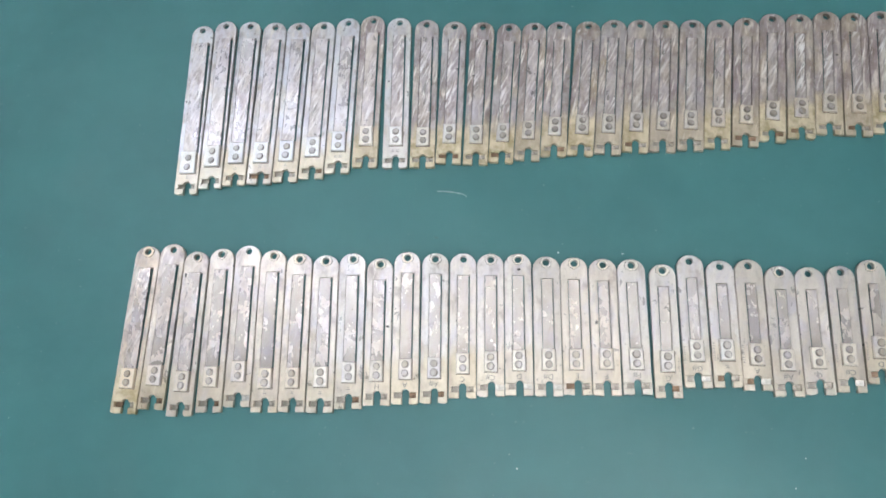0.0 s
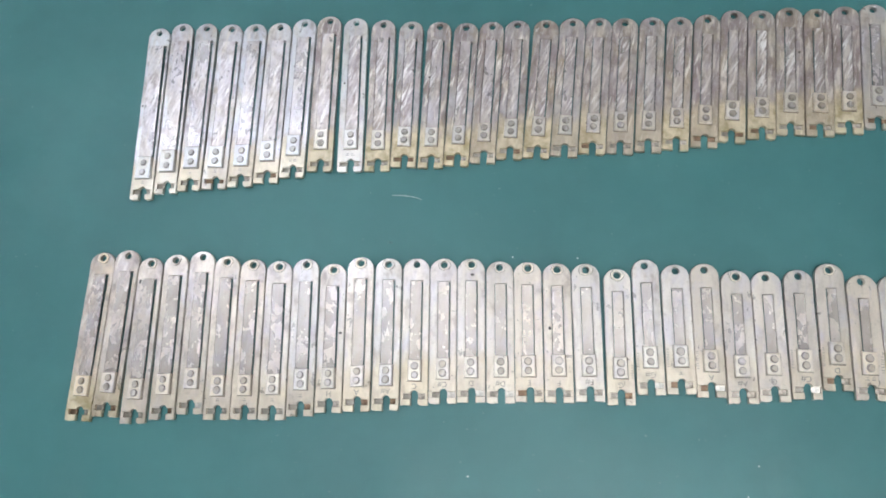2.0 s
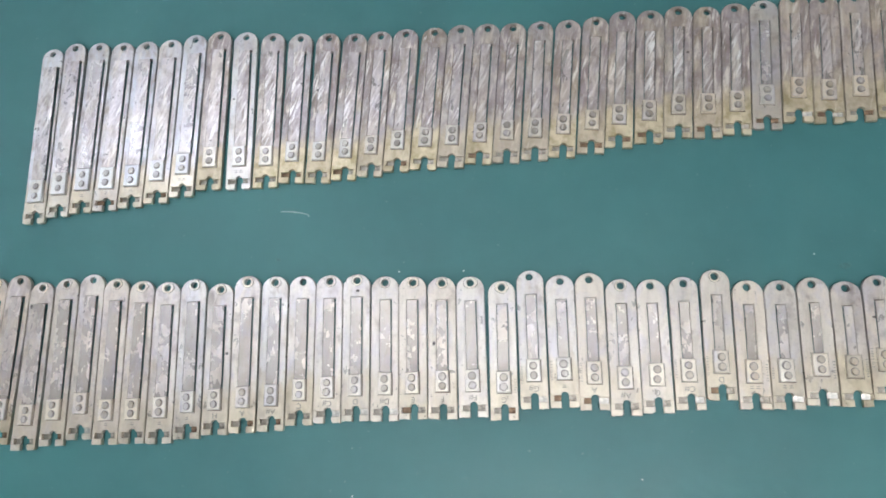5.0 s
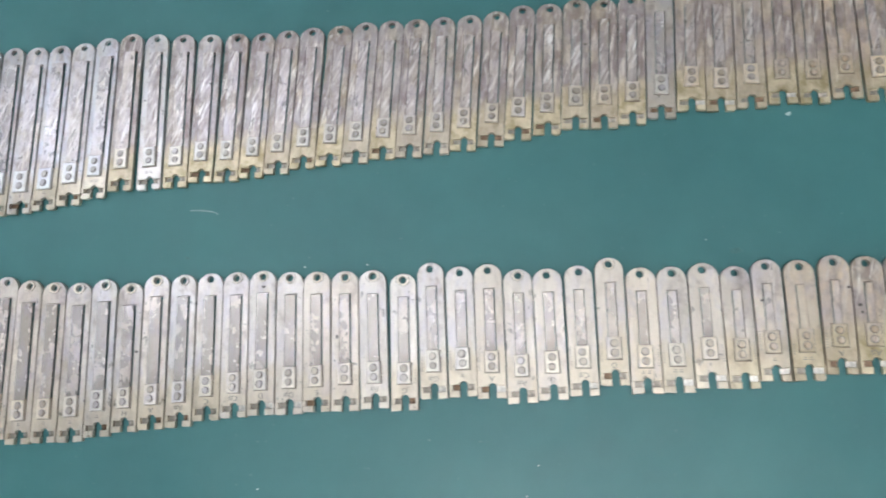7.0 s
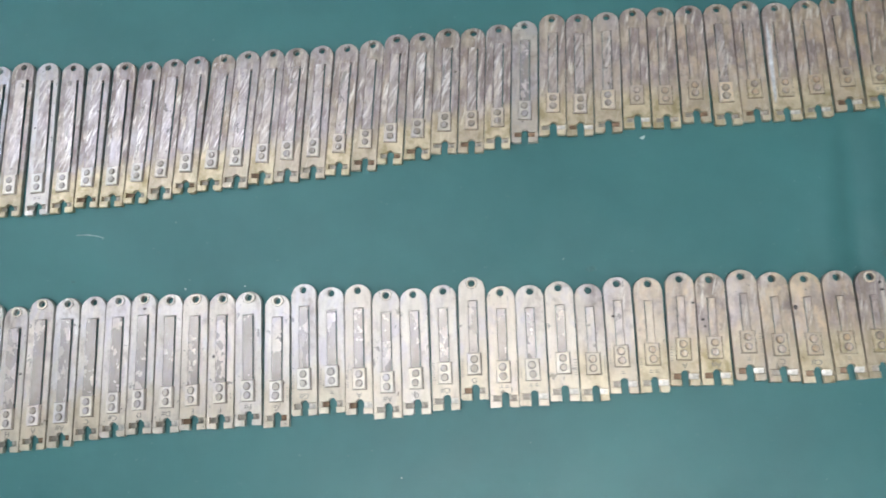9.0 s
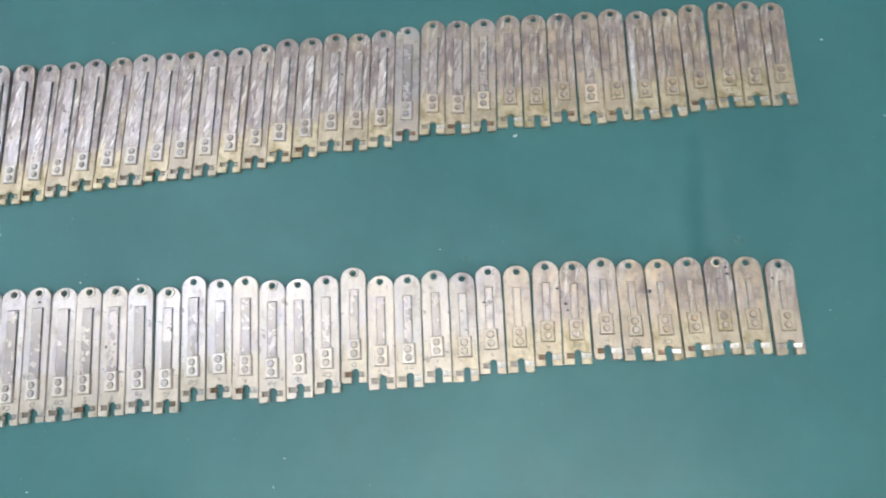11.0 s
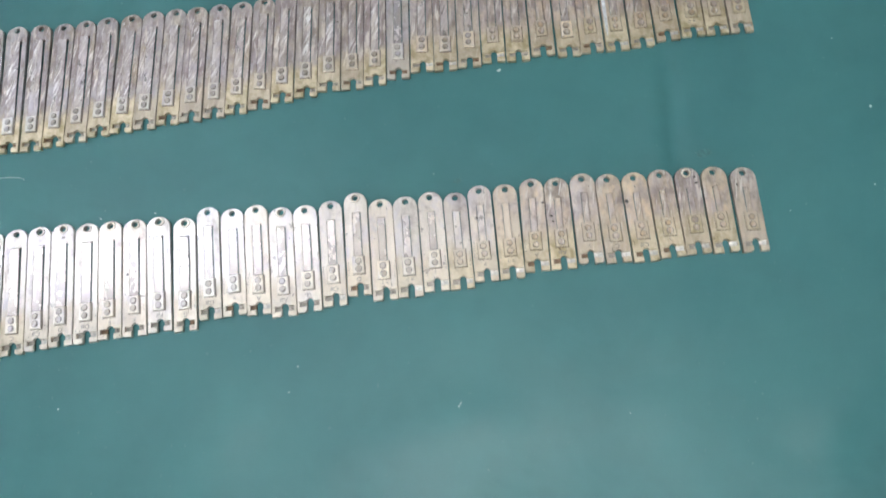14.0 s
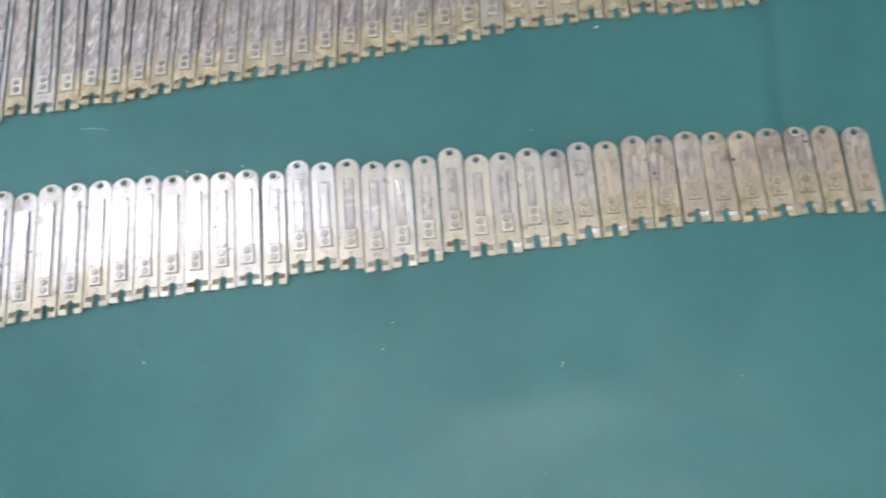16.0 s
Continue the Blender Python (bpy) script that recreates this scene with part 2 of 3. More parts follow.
ZF, ZC = -0.76, 2.0
slab("floor", "plain grey tiled floor under the table", M_FLOOR, -2.6, 2.6, -2.2, 2.6, ZF - 0.1, ZF)
slab("ceiling", "plain white painted ceiling", M_CEIL, -2.6, 2.6, -2.2, 2.6, ZC, ZC + 0.1)
slab("wall_west", "plain pale painted wall", M_WALL, -2.7, -2.6, -2.2, 2.6, ZF - 0.1, ZC + 0.1)
slab("wall_east", "plain pale painted wall", M_WALL, 2.6, 2.7, -2.2, 2.6, ZF - 0.1, ZC + 0.1)
slab("wall_south", "plain pale painted wall", M_WALL, -2.7, 2.7, -2.3, -2.2, ZF - 0.1, ZC + 0.1)
slab("wall_north", "plain pale painted wall", M_WALL, -2.7, 2.7, 2.6, 2.7, ZF - 0.1, ZC + 0.1)


def tube_light(x, y, z, turn, lit):
    lamp = tagged(new("tube_light"), "unseen white fluorescent tube light hanging from the ceiling", "lamp")
    lamp.matrix_world = pose(x, y, z, 0, 0, turn)
    bm = bmesh.new()
    box(bm, -0.62, 0.62, -0.03, 0.03, 0.022, ZC - z, 0.006)
    part("housing", bm, M_HOUSING, lamp)
    bm = bmesh.new()
    bmesh.ops.create_cone(bm, cap_ends=True, segments=20, radius1=0.017, radius2=0.017, depth=1.18, matrix=pose(0, 0, 0, 0, 90, 0))
    part("tube", bm, lit, lamp, "glowing white glass tube")
    for s in (-1, 1):
        bm = bmesh.new()
        box(bm, s * 0.605 - 0.015, s * 0.605 + 0.015, -0.02, 0.02, -0.02, 0.03, 0.004)
        part("end_cap", bm, M_HOUSING, lamp)


for at, turn, mat in zip((LAMP, *FILL_LAMPS), TUBE_TURNS, M_TUBES):
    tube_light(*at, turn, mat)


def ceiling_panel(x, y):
    """A flat, dim glowing panel, added unseen to brighten this patch of ceiling."""
    lamp = tagged(new("ceiling_fill"), "added dim glowing panel under the ceiling, out of view", "lamp")
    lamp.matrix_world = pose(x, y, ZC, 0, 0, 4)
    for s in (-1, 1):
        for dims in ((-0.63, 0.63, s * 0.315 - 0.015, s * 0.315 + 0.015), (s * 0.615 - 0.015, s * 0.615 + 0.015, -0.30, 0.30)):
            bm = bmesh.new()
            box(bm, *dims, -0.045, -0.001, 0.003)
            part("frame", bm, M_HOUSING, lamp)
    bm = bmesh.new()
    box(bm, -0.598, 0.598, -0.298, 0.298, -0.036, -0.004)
    part("diffuser", bm, Nodes("fill_panel_glow").put(Base_Color=(0.9, 0.9, 0.9), Emission_Color=(0.97, 0.98, 1.0), Emission_Strength=FILL_PANEL_POWER), lamp, "glowing face of the added panel")


ceiling_panel(*FILL_PANEL)


# ---- the table and its cloth ----
def table():
    ob = tagged(new("table"), "wooden table wholly covered by a green cloth", "table")
    ob.location = (0.0, 0.05, ZF)
    h = -ZF - 0.004
    bm = bmesh.new()
    box(bm, -0.80, 0.80, -0.50, 0.50, h - 0.03, h, 0.003)
    part("tabletop", bm, M_WOOD, ob)
    for sx in (-1, 1):
        for sy in (-1, 1):
            bm = bmesh.new()
            box(bm, sx * 0.73 - 0.03, sx * 0.73 + 0.03, sy * 0.43 - 0.03, sy * 0.43 + 0.03, 0, h - 0.03, 0.004)
            part("leg", bm, M_WOOD, ob)


table()


def fold(x, y, x0, y0, x1, y1, width, height):
    """Height of a soft crease between two points of the cloth."""
    dx, dy = x1 - x0, y1 - y0
    n = math.hypot(dx, dy)
    u = ((x - x0) * dx + (y - y0) * dy) / n / n
    w = ((x - x0) * dy - (y - y0) * dx) / n
    ends = max(0.0, min(1.0, 5 * (0.5 - abs(u - 0.5))))
    return height * ends * math.exp(-(w / width) ** 2)


FOLDS = [(0.246, 0.070, 0.2455, 0.160, 0.0055, -0.0023), (0.2375, 0.070, 0.2370, 0.160, 0.007, 0.0010), (0.246, 0.225, 0.246, 0.32, 0.006, -0.0012),
         (0.06, -0.066, 0.17, -0.040, 0.016, 0.0012), (0.10, -0.085, 0.23, -0.050, 0.018, -0.0011), (0.29, -0.06, 0.36, 0.02, 0.012, 0.0016),
         (0.31, -0.07, 0.39, 0.00, 0.012, -0.0014), (0.02, -0.05, 0.10, -0.085, 0.014, -0.0010), (-0.35, 0.02, -0.30, 0.10, 0.016, 0.0010),
         (-0.33, -0.10, -0.24, -0.075, 0.014, 0.0012), (0.31, 0.05, 0.34, 0.20, 0.014, 0.0010)]


def cloth_height(x, y):
    z = 0.0004 * noise.noise((x * 9, y * 9, 0.3)) + 0.0002 * noise.noise((x * 30, y * 30, 1.7)) - 0.0007
    return z + sum(fold(x, y, *f) for f in FOLDS)


def tablecloth():
    nx, ny, sx, sy = 520, 330, 1.66, 1.06
    xs = [-sx / 2 + sx * i / nx for i in range(nx + 1)]
    ys = [0.05 - sy / 2 + sy * j / ny for j in range(ny + 1)]
    verts = [(x, y, cloth_height(x, y)) for y in ys for x in xs]
    faces = [(j * (nx + 1) + i, j * (nx + 1) + i + 1, (j + 1) * (nx + 1) + i + 1, (j + 1) * (nx + 1) + i) for j in range(ny) for i in range(nx)]
    me = bpy.data.meshes.new("tablecloth")
    me.from_pydata(verts, [], faces)
    for p in me.polygons:
        p.use_smooth = True
    me.materials.append(M_CLOTH)
    ob = tagged(new("tablecloth", me), "dark green smooth vinyl cloth lying flat on the table", "tablecloth")
    mod = ob.modifiers.new("thickness", "SOLIDIFY")
    mod.thickness, mod.offset = 0.0012, -1
    return ob


CLOTH = tablecloth()


def scuff(x, y, size, turn, material, seed, long=1.0):
    """A thin flake or smear on the cloth, in millimetres."""
    rng = random.Random(seed)
    x, y, size = x / 1000, y / 1000, size / 1000
    pts = []
    for i in range(11):
        a = 2 * math.pi * i / 11
        r = size * rng.uniform(0.55, 1.0)
        px, py = r * long * math.cos(a), r * math.sin(a)
        c, s = math.cos(radians(turn)), math.sin(radians(turn))
        pts.append((x + px * c - py * s, y + px * s + py * c))
    z = cloth_height(x, y)
    bm = bmesh.new()
    sheet(bm, [pts], z - 0.0003, z + 0.0002)
    part("scuff_mark", bm, material, CLOTH, "pale scuff on the cloth")


def scratch_mark():
    """The curved white scratch between the two rows."""
    pts, back = [], []
    for i in range(9):
        u = i / 8
        x = -0.1215 + 0.0142 * u
        y = 0.0850 + 0.0006 * math.sin(u * 2.6) - 0.0008 * u * u
        w = 0.00016 + 0.0003 * math.sin(math.pi * min(1, u * 1.05)) * (0.6 + 0.4 * math.sin(u * 17))
        pts.append((x, y - abs(w)))
        back.append((x, y + abs(w)))
    z = cloth_height(-0.114, 0.085)
    bm = bmesh.new()
    sheet(bm, [pts + [(-0.1071, 0.0833), (-0.1068, 0.0841)] + back[::-1]], z - 0.0003, z + 0.0003)
    part("scuff_mark", bm, M_SCRATCH, CLOTH, "curved white scratch on the cloth")


scratch_mark()
# across, along, size in millimetres, turn in degrees, length to width
FLECKS_ABOVE = [(154.8, 143.1, 1.0, 30, 1.6), (-59.8, 60.6, 0.5, 0, 1), (-30.0, 63.4, 0.5, 0, 1.2), (119.8, 83.1, 0.4, 0, 1), (306.7, 197.6, 0.7, 40, 1.2), (347.1, 116.5, 0.9, 70, 1.3), (332.5, 156.2, 0.4, 0, 1), (52.9, -18.1, 0.4, 0, 1), (49.1, -30.9, 0.35, 0, 1), (134.1, -35.7, 0.4, 60, 1.8)]
FLECKS_BELOW = [(-68.1, -39.6, 0.5, 0, 1), (300.0, 60.0, 0.3, 0, 1), (133.4, -37.3, 0.35, 148, 1.2), (215.0, -40.0, 0.3, 0, 1), (343.1, 73.5, 0.4, 79, 1.2)]
SMUDGES = [(260.8, 92.2, 2.6, 10, 2.2), (132.8, 79.2, 1.6, 15, 2.0), (-118.8, 61.5, 0.8, 0, 2.0)]
for k, (x, y, size, turn, long) in enumerate(FLECKS_ABOVE + FLECKS_BELOW):
    scuff(x, y, size, turn, M_CHALK, 40 + k, long)
for k, (x, y, size, turn, long) in enumerate(SMUDGES):
    scuff(x, y, size, turn, M_SMUDGE, 90 + k, long)


# ---- the reeds ----
# Hole and foot places in millimetres, reed by reed, of the near row and the far row.
NEAR_HOLE_X = [-260.5, -247.7, -234.7, -222.2, -209.4, -196.2, -183.0, -169.8, -157.0, -143.2, -130.6, -117.1, -103.9, -91.2, -78.4, -65.1, -52.4, -39.2, -26.4, -12.1, -0.0, 13.2, 25.8, 39.2, 52.2, 65.5, 78.5, 92.0, 104.8, 117.9, 130.9, 143.4, 156.6, 170.4, 183.2, 196.5, 209.4, 222.8, 235.9, 249.5, 263.0, 277.4]
NEAR_HOLE_Y = [37.2, 39.7, 37.3, 40.3, 43.4, 42.4, 42.4, 42.9, 45.4, 44.4, 49.1, 50.0, 51.4, 52.7, 54.2, 54.4, 55.4, 56.3, 57.5, 56.7, 62.5, 61.5, 63.4, 61.8, 62.8, 65.0, 69.3, 65.7, 66.8, 69.1, 68.6, 72.2, 72.7, 75.5, 75.8, 77.9, 77.4, 78.0, 79.3, 80.1, 80.5, 79.8]
NEAR_FOOT_X = [-253.5, -240.7, -226.1, -212.4, -199.6, -186.1, -173.3, -160.1, -147.3, -134.4, -121.7, -108.6, -95.9, -83.3, -70.5, -57.5, -44.8, -31.9, -18.7, -5.4, 7.0, 19.7, 32.2, 45.3, 58.2, 71.0, 83.3, 96.6, 109.4, 122.5, 135.4, 147.6, 160.5, 173.0, 186.2, 199.9, 213.6, 227.2, 240.4, 253.0, 266.5, 280.7]
NEAR_FOOT_Y = [-41.0, -37.3, -38.6, -34.9, -30.7, -31.4, -29.6, -28.0, -24.4, -21.3, -18.9, -16.7, -12.8, -10.4, -8.2, -6.7, -4.6, -3.1, -0.9, -0.5, 5.5, 7.4, 7.6, 6.7, 9.3, 12.1, 17.3, 14.9, 16.5, 19.4, 20.2, 24.2, 25.5, 29.1, 30.3, 33.1, 33.3, 33.8, 35.9, 37.4, 38.2, 38.6]
FAR_HOLE_X = [-260.8, -248.4, -234.9, -221.1, -208.0, -194.6, -181.7, -168.6, -154.4, -139.5, -124.8, -110.3, -96.4, -83.6, -70.7, -56.3, -43.4, -30.5, -17.8, -4.8, 8.4, 21.2, 33.6, 46.4, 59.2, 71.9, 84.6, 97.3, 110.6, 123.4, 136.5, 149.2, 162.3, 175.6, 188.7, 201.6, 215.4, 229.0, 241.8, 256.9, 269.8, 281.9]
FAR_HOLE_Y = [161.9, 165.6, 166.6, 167.0, 168.3, 169.8, 173.1, 175.5, 175.4, 175.3, 175.5, 176.1, 176.6, 178.2, 179.8, 181.0, 182.8, 184.0, 184.6, 186.0, 187.0, 189.0, 192.3, 193.2, 195.7, 195.7, 197.8, 199.8, 203.5, 203.6, 204.5, 206.6, 207.0, 207.9, 208.6, 210.2, 209.0, 210.4, 213.0, 214.4, 214.7, 214.0]
FAR_FOOT_X = [-248.9, -236.9, -224.8, -212.0, -198.9, -185.8, -173.1, -159.5, -144.1, -130.6, -118.0, -104.6, -92.2, -79.7, -67.0, -54.3, -41.3, -28.3, -15.5, -2.4, 9.9, 22.8, 35.3, 48.5, 61.3, 74.4, 86.9, 99.8, 112.9, 125.9, 139.0, 152.2, 165.6, 179.2, 193.3, 205.9, 219.5, 233.0, 246.8, 260.3, 273.0, 286.0]
FAR_FOOT_Y = [69.2, 73.5, 76.5, 78.6, 81.1, 84.3, 88.4, 92.9, 94.2, 96.0, 99.2, 100.1, 102.3, 105.0, 108.2, 109.9, 111.9, 114.3, 115.8, 117.9, 120.0, 122.5, 126.2, 128.9, 132.2, 133.0, 135.2, 138.5, 142.5, 142.9, 144.4, 147.1, 147.4, 150.2, 149.4, 151.4, 152.0, 153.6, 157.4, 159.3, 160.0, 160.9]
# Notes stamped upside down under the rivet blocks; a dash is a stamp that cannot be read.
NEAR_STAMPS = {5: "-", 6: "-", 7: "-", 8: "-", 9: "H", 10: "A", 11: "A#", 12: "C", 13: "C#", 14: "D", 15: "D#", 16: "E", 17: "F", 18: "F#", 19: "G", 20: "G#", 21: "-", 22: "A", 23: "A#",
               24: "C", 25: "C#", 26: "D", 27: "--", 28: "--", 31: "-", 32: "--", 33: "A", 34: "A#", 35: "-", 36: "C", 37: "C#", 38: "-"}
FAR_STAMPS = {0: "-", 2: "-", 3: "-", 4: "-", 6: "--", 8: "--", 39: "--"}
WIDE, THICK = 12.75, 2.0


def lerp(a, b, u):
    return a + (b - a) * max(0.0, min(1.0, u))


def mm(points):
    return [(x / 1000, y / 1000) for x, y in points]


def stamp(text, y, parent):
    """Sunk letters drawn as flat dark shapes, upside down towards the foot."""
    if "-" in text:
        for i in range(len(text)):
            bm = bmesh.new()
            x = (i - (len(text) - 1) / 2) * 2.4
            box(bm, (x - 0.8) / 1000, (x + 0.8) / 1000, (y - 0.15) / 1000, (y + 0.15) / 1000, THICK / 1000 - 0.0001, THICK / 1000 + 0.00004)
            box(bm, (x - 0.6) / 1000, (x + 0.6) / 1000, (y + 0.75) / 1000, (y + 1.0) / 1000, THICK / 1000 - 0.0001, THICK / 1000 + 0.00005)
            part("stamp", bm, M_STAMP, parent, "worn stamped mark")
        return
    curve = bpy.data.curves.new("stamp", "FONT")
    curve.body, curve.size, curve.align_x, curve.align_y = text, 0.0034, "CENTER", "CENTER"
    curve.extrude, curve.resolution_u = 0.00003, 3
    tmp = bpy.data.objects.new("tmp", curve)
    scene.collection.objects.link(tmp)
    me = bpy.data.meshes.new_from_object(tmp)
    bpy.data.objects.remove(tmp)
    me.name = "stamp"
    me.materials.clear()
    me.materials.append(M_STAMP)
    ob = new("stamp", me)
    ob.parent = parent
    ob.matrix_local = pose(0, y / 1000, THICK / 1000 + 0.00003, 0, 0, 180)
    tagged(ob, "stamped note letter " + text.replace("#", " sharp"))


def reed(hx, hy, fx, fy, tongue, block_h, tint, tarnish, stamp_text, label, group, rng, bare_right, wide, rim_size, edge_marks, dull_end, tongue_tarnish):
    span = math.hypot(hx - fx, hy - fy)
    lean = math.degrees(math.atan2(fx - hx, hy - fy))
    thing = tagged(new("reed"), label, "reed", group)
    tip, rock = rng.uniform(0.0, 0.30), rng.uniform(-0.9, 0.9)
    thing.matrix_world = pose(fx / 1000, fy / 1000, 0.0066 * abs(math.sin(radians(rock))), tip, rock, lean)
    top = span + 3.0
    w = wide / 2
    sh = top - w * 0.92
    colour = (*tint, tarnish)
    parts = []
    # plate: body with a hole, a slot under the tongue, then a grooved foot with a keyhole notch
    g0, g1, nw, nc = 2.8, 5.3, 1.65, 0.3 + rng.uniform(-0.25, 0.25)
    rough_side = [lerp(g1, sh, k / 11) for k in range(1, 11)]
    rim_left, rim_right = rng.uniform(1.1, 1.7), rng.uniform(0.25, 0.6) if bare_right else rng.uniform(0.8, 1.5)
    outline = [(-w, g1)] + [(-w + rng.uniform(-0.05, 0.09), y) for y in rough_side] + [(-w, sh)]
    outline += [(-w * math.cos(math.pi * i / 16) * rng.uniform(0.985, 1.0), sh + (top - sh) * math.sin(math.pi * i / 16) * rng.uniform(0.98, 1.01)) for i in range(1, 16)]
    outline += [(w, sh)] + [(w - rng.uniform(-0.05, 0.09), y) for y in reversed(rough_side)] + [(w, g1)]
    outline += [(nc + nw * math.cos(math.pi * i / 8), g1 + 1.4 * math.sin(math.pi * i / 8)) for i in range(9)]
    b0 = 11.3 + rng.uniform(-0.5, 0.5)
    b1 = b0 + block_h
    t1 = span - 8.0 + rng.uniform(-0.4, 0.4)
    tw = tongue / 2
    bx = rng.uniform(-0.25, 0.25)
    # the tongue sits off centre in its slot: a hairline on one side, an open gap on the other
    wide_gap = lerp(0.22, 0.62, (tongue - 3.4) / 3.0) * rng.uniform(0.8, 1.2)
    gap = lerp(0.12, 0.20, (tongue - 3.0) / 3.0)
    slot = [(bx - tw - gap, b1 - 1.0), (bx - tw - gap, t1 + 0.30), (bx + tw + wide_gap, t1 + 0.30), (bx + tw + wide_gap, b1 - 1.0)]
    bm = bmesh.new()
    hole_x = rng.uniform(-0.3, 0.3)
    hole = ring(hole_x, span, 1.6, 14)
    sheet(bm, [mm(outline), mm(hole), mm(slot)], 0, THICK / 1000, 0.00018)
    for s in (-1, 1):
        x0, x1 = (-w, nc - nw) if s < 0 else (nc + nw, w)
        # outer rim of the groove and the flange below it
        rim = rim_left if s < 0 else rim_right
        if s < 0:
            box(bm, x0 / 1000, (x0 + rim) / 1000, g0 / 1000, g1 / 1000, 0, THICK / 1000)
        else:
            box(bm, (x1 - rim) / 1000, x1 / 1000, g0 / 1000, g1 / 1000, 0, THICK / 1000)
        drop = rng.uniform(-0.2, 0.2)
        # a battered lower edge, the odd corner knocked off
        chip = [(lerp(x0, x1, k / 5), lerp(drop, drop * 0.5, k / 5) + rng.uniform(-0.16, 0.16) + (0.7 if k in (0, 5) and rng.random() < 0.22 else 0.0)) for k in range(6)]
        fl = mm(chip + [(x1, g0), (x0, g0)])
        sheet(bm, [fl], 0, THICK / 1000, 0.0002)
    plate = part("plate", bm, M_PLATE, thing)
    parts.append(plate)
    for s in (-1, 1):
        bm = bmesh.new()
        x0, x1 = (-w + rim_left, nc - nw) if s < 0 else (nc + nw, w - rim_right)
        a, b = (0.4, 0.8) if s < 0 else (0.2, 0.6)
        lift = 0.0 if s < 0 else rng.uniform(0.1, 0.5)
        box(bm, x0 / 1000, x1 / 1000, g0 / 1000, g1 / 1000, 0, 0.001)
        for v in bm.verts:
            if v.co.z > 0.0005:
                v.co.z = (lerp(a, b, (v.co.x * 1000 - x0) / (x1 - x0)) + lift * (v.co.y * 1000 - g0) / (g1 - g0)) / 1000
        floor_mat = (M_BRIGHT if bare_right and s > 0 else M_COPPER if rng.random() < 0.30 else M_DULL)
        parts.append(part("groove", bm, floor_mat, thing, "bare scraped groove" if floor_mat is M_BRIGHT else ""))
    # tongue: thin, clamped under the block, rising a little to its free tip
    bm = bmesh.new()
    n = 14
    rise = rng.uniform(0.45, 0.85) if tongue > 5.2 else rng.uniform(0.12, 0.3)
    for k in range(n + 1):
        u = k / n
        y = lerp(b0 + 0.5, t1, u)
        z = THICK + 0.02 + rise * u ** 1.4
        for sx in (-1, 1):
            for dz in (0.0, 0.38):
                bm.verts.new(((bx + sx * tw * lerp(1.0, 0.96, u)) / 1000, y / 1000, (z + dz) / 1000))
    bm.verts.ensure_lookup_table()
    for k in range(n):
        a, b = bm.verts[4 * k:4 * k + 4], bm.verts[4 * k + 4:4 * k + 8]
        for i, j in ((0, 1), (1, 3), (3, 2), (2, 0)):
            bm.faces.new((a[i], a[j], b[j], b[i]))
    bm.faces.new([bm.verts[i] for i in (0, 2, 3, 1)])
    bm.faces.new([bm.verts[4 * n + i] for i in (0, 1, 3, 2)])
    bmesh.ops.recalc_face_normals(bm, faces=bm.faces)
    parts.append(part("tongue", bm, M_PLATE if dull_end else M_TONGUE, thing))
    # clamp block with two rivets
    bw = max(3.0, tw + 0.35) if tongue > 5 else 3.1
    bm = bmesh.new()
    zb = THICK + (0.9 if dull_end else 1.5)
    sheet(bm, [mm([(bx - bw, b0), (bx + bw, b0 + rng.uniform(-0.2, 0.2)), (bx + bw * rng.uniform(0.9, 1), b1), (bx - bw, b1 + rng.uniform(-0.3, 0.3))])], THICK / 1000, zb / 1000, 0.00032)
    # dark sheet, wider right and below, paints the block's shade and dirt
    dark_line = bmesh.new()
    sheet(dark_line, [mm([(bx - bw - 0.14, b0 - 0.28), (bx + bw + 0.36, b0 - 0.38), (bx + bw + 0.32, b1 + 0.1), (bx - bw - 0.12, b1 + 0.1)])], THICK / 1000 - 0.0002, THICK / 1000 + 0.00005)
    part("block_dirt_shade", dark_line, M_DIRT_SHADE, thing, "dark line of dirt and shade round the block")
    block = part("rivet_block", bm, M_PLATE if dull_end else M_BLOCK, thing)
    parts.append(block)
    for at in (0.28, 0.71):
        bm = bmesh.new()
        cx, cy = (bx + rng.uniform(-0.2, 0.2)) / 1000, lerp(b0, b1, at) / 1000
        r = rng.uniform(1.4, 1.6) / 1000
        bmesh.ops.create_cone(bm, cap_ends=True, segments=14, radius1=r, radius2=r * 0.86, depth=0.0007, matrix=pose(cx, cy, zb / 1000 + 0.00025))
        # flat dark disc in place of a shaded recess round the rivet
        shade_disc = bmesh.new()
        bmesh.ops.create_cone(shade_disc, cap_ends=True, segments=16, radius1=r * 1.2, radius2=r * 1.16, depth=0.0003, matrix=pose(cx, cy, zb / 1000 - 0.00009))
        part("rivet_shade", shade_disc, M_STAMP, block)
        rv = part("rivet", bm, M_BROWNRIVET if dull_end else M_RIVET, block)
        parts.append(rv)
    if rim_size:
        bm = bmesh.new()
        outer = [(hole_x + rim_size * rng.uniform(0.85, 1.1) * math.cos(2 * math.pi * k / 18), span + min(rim_size, 2.75) * rng.uniform(0.85, 1.0) * math.sin(2 * math.pi * k / 18)) for k in range(18)]
        sheet(bm, [mm(outer), mm(ring(hole_x, span, 1.7, 14))], THICK / 1000 - 0.0002, THICK / 1000 + 0.0005, 0.0001)
        # slightly larger dark sheet paints the shade along the ring's edge
        edge = bmesh.new()
        wider = [(hole_x + (x - hole_x) * 1.09, span + (y - span) * 1.06) for x, y in outer]
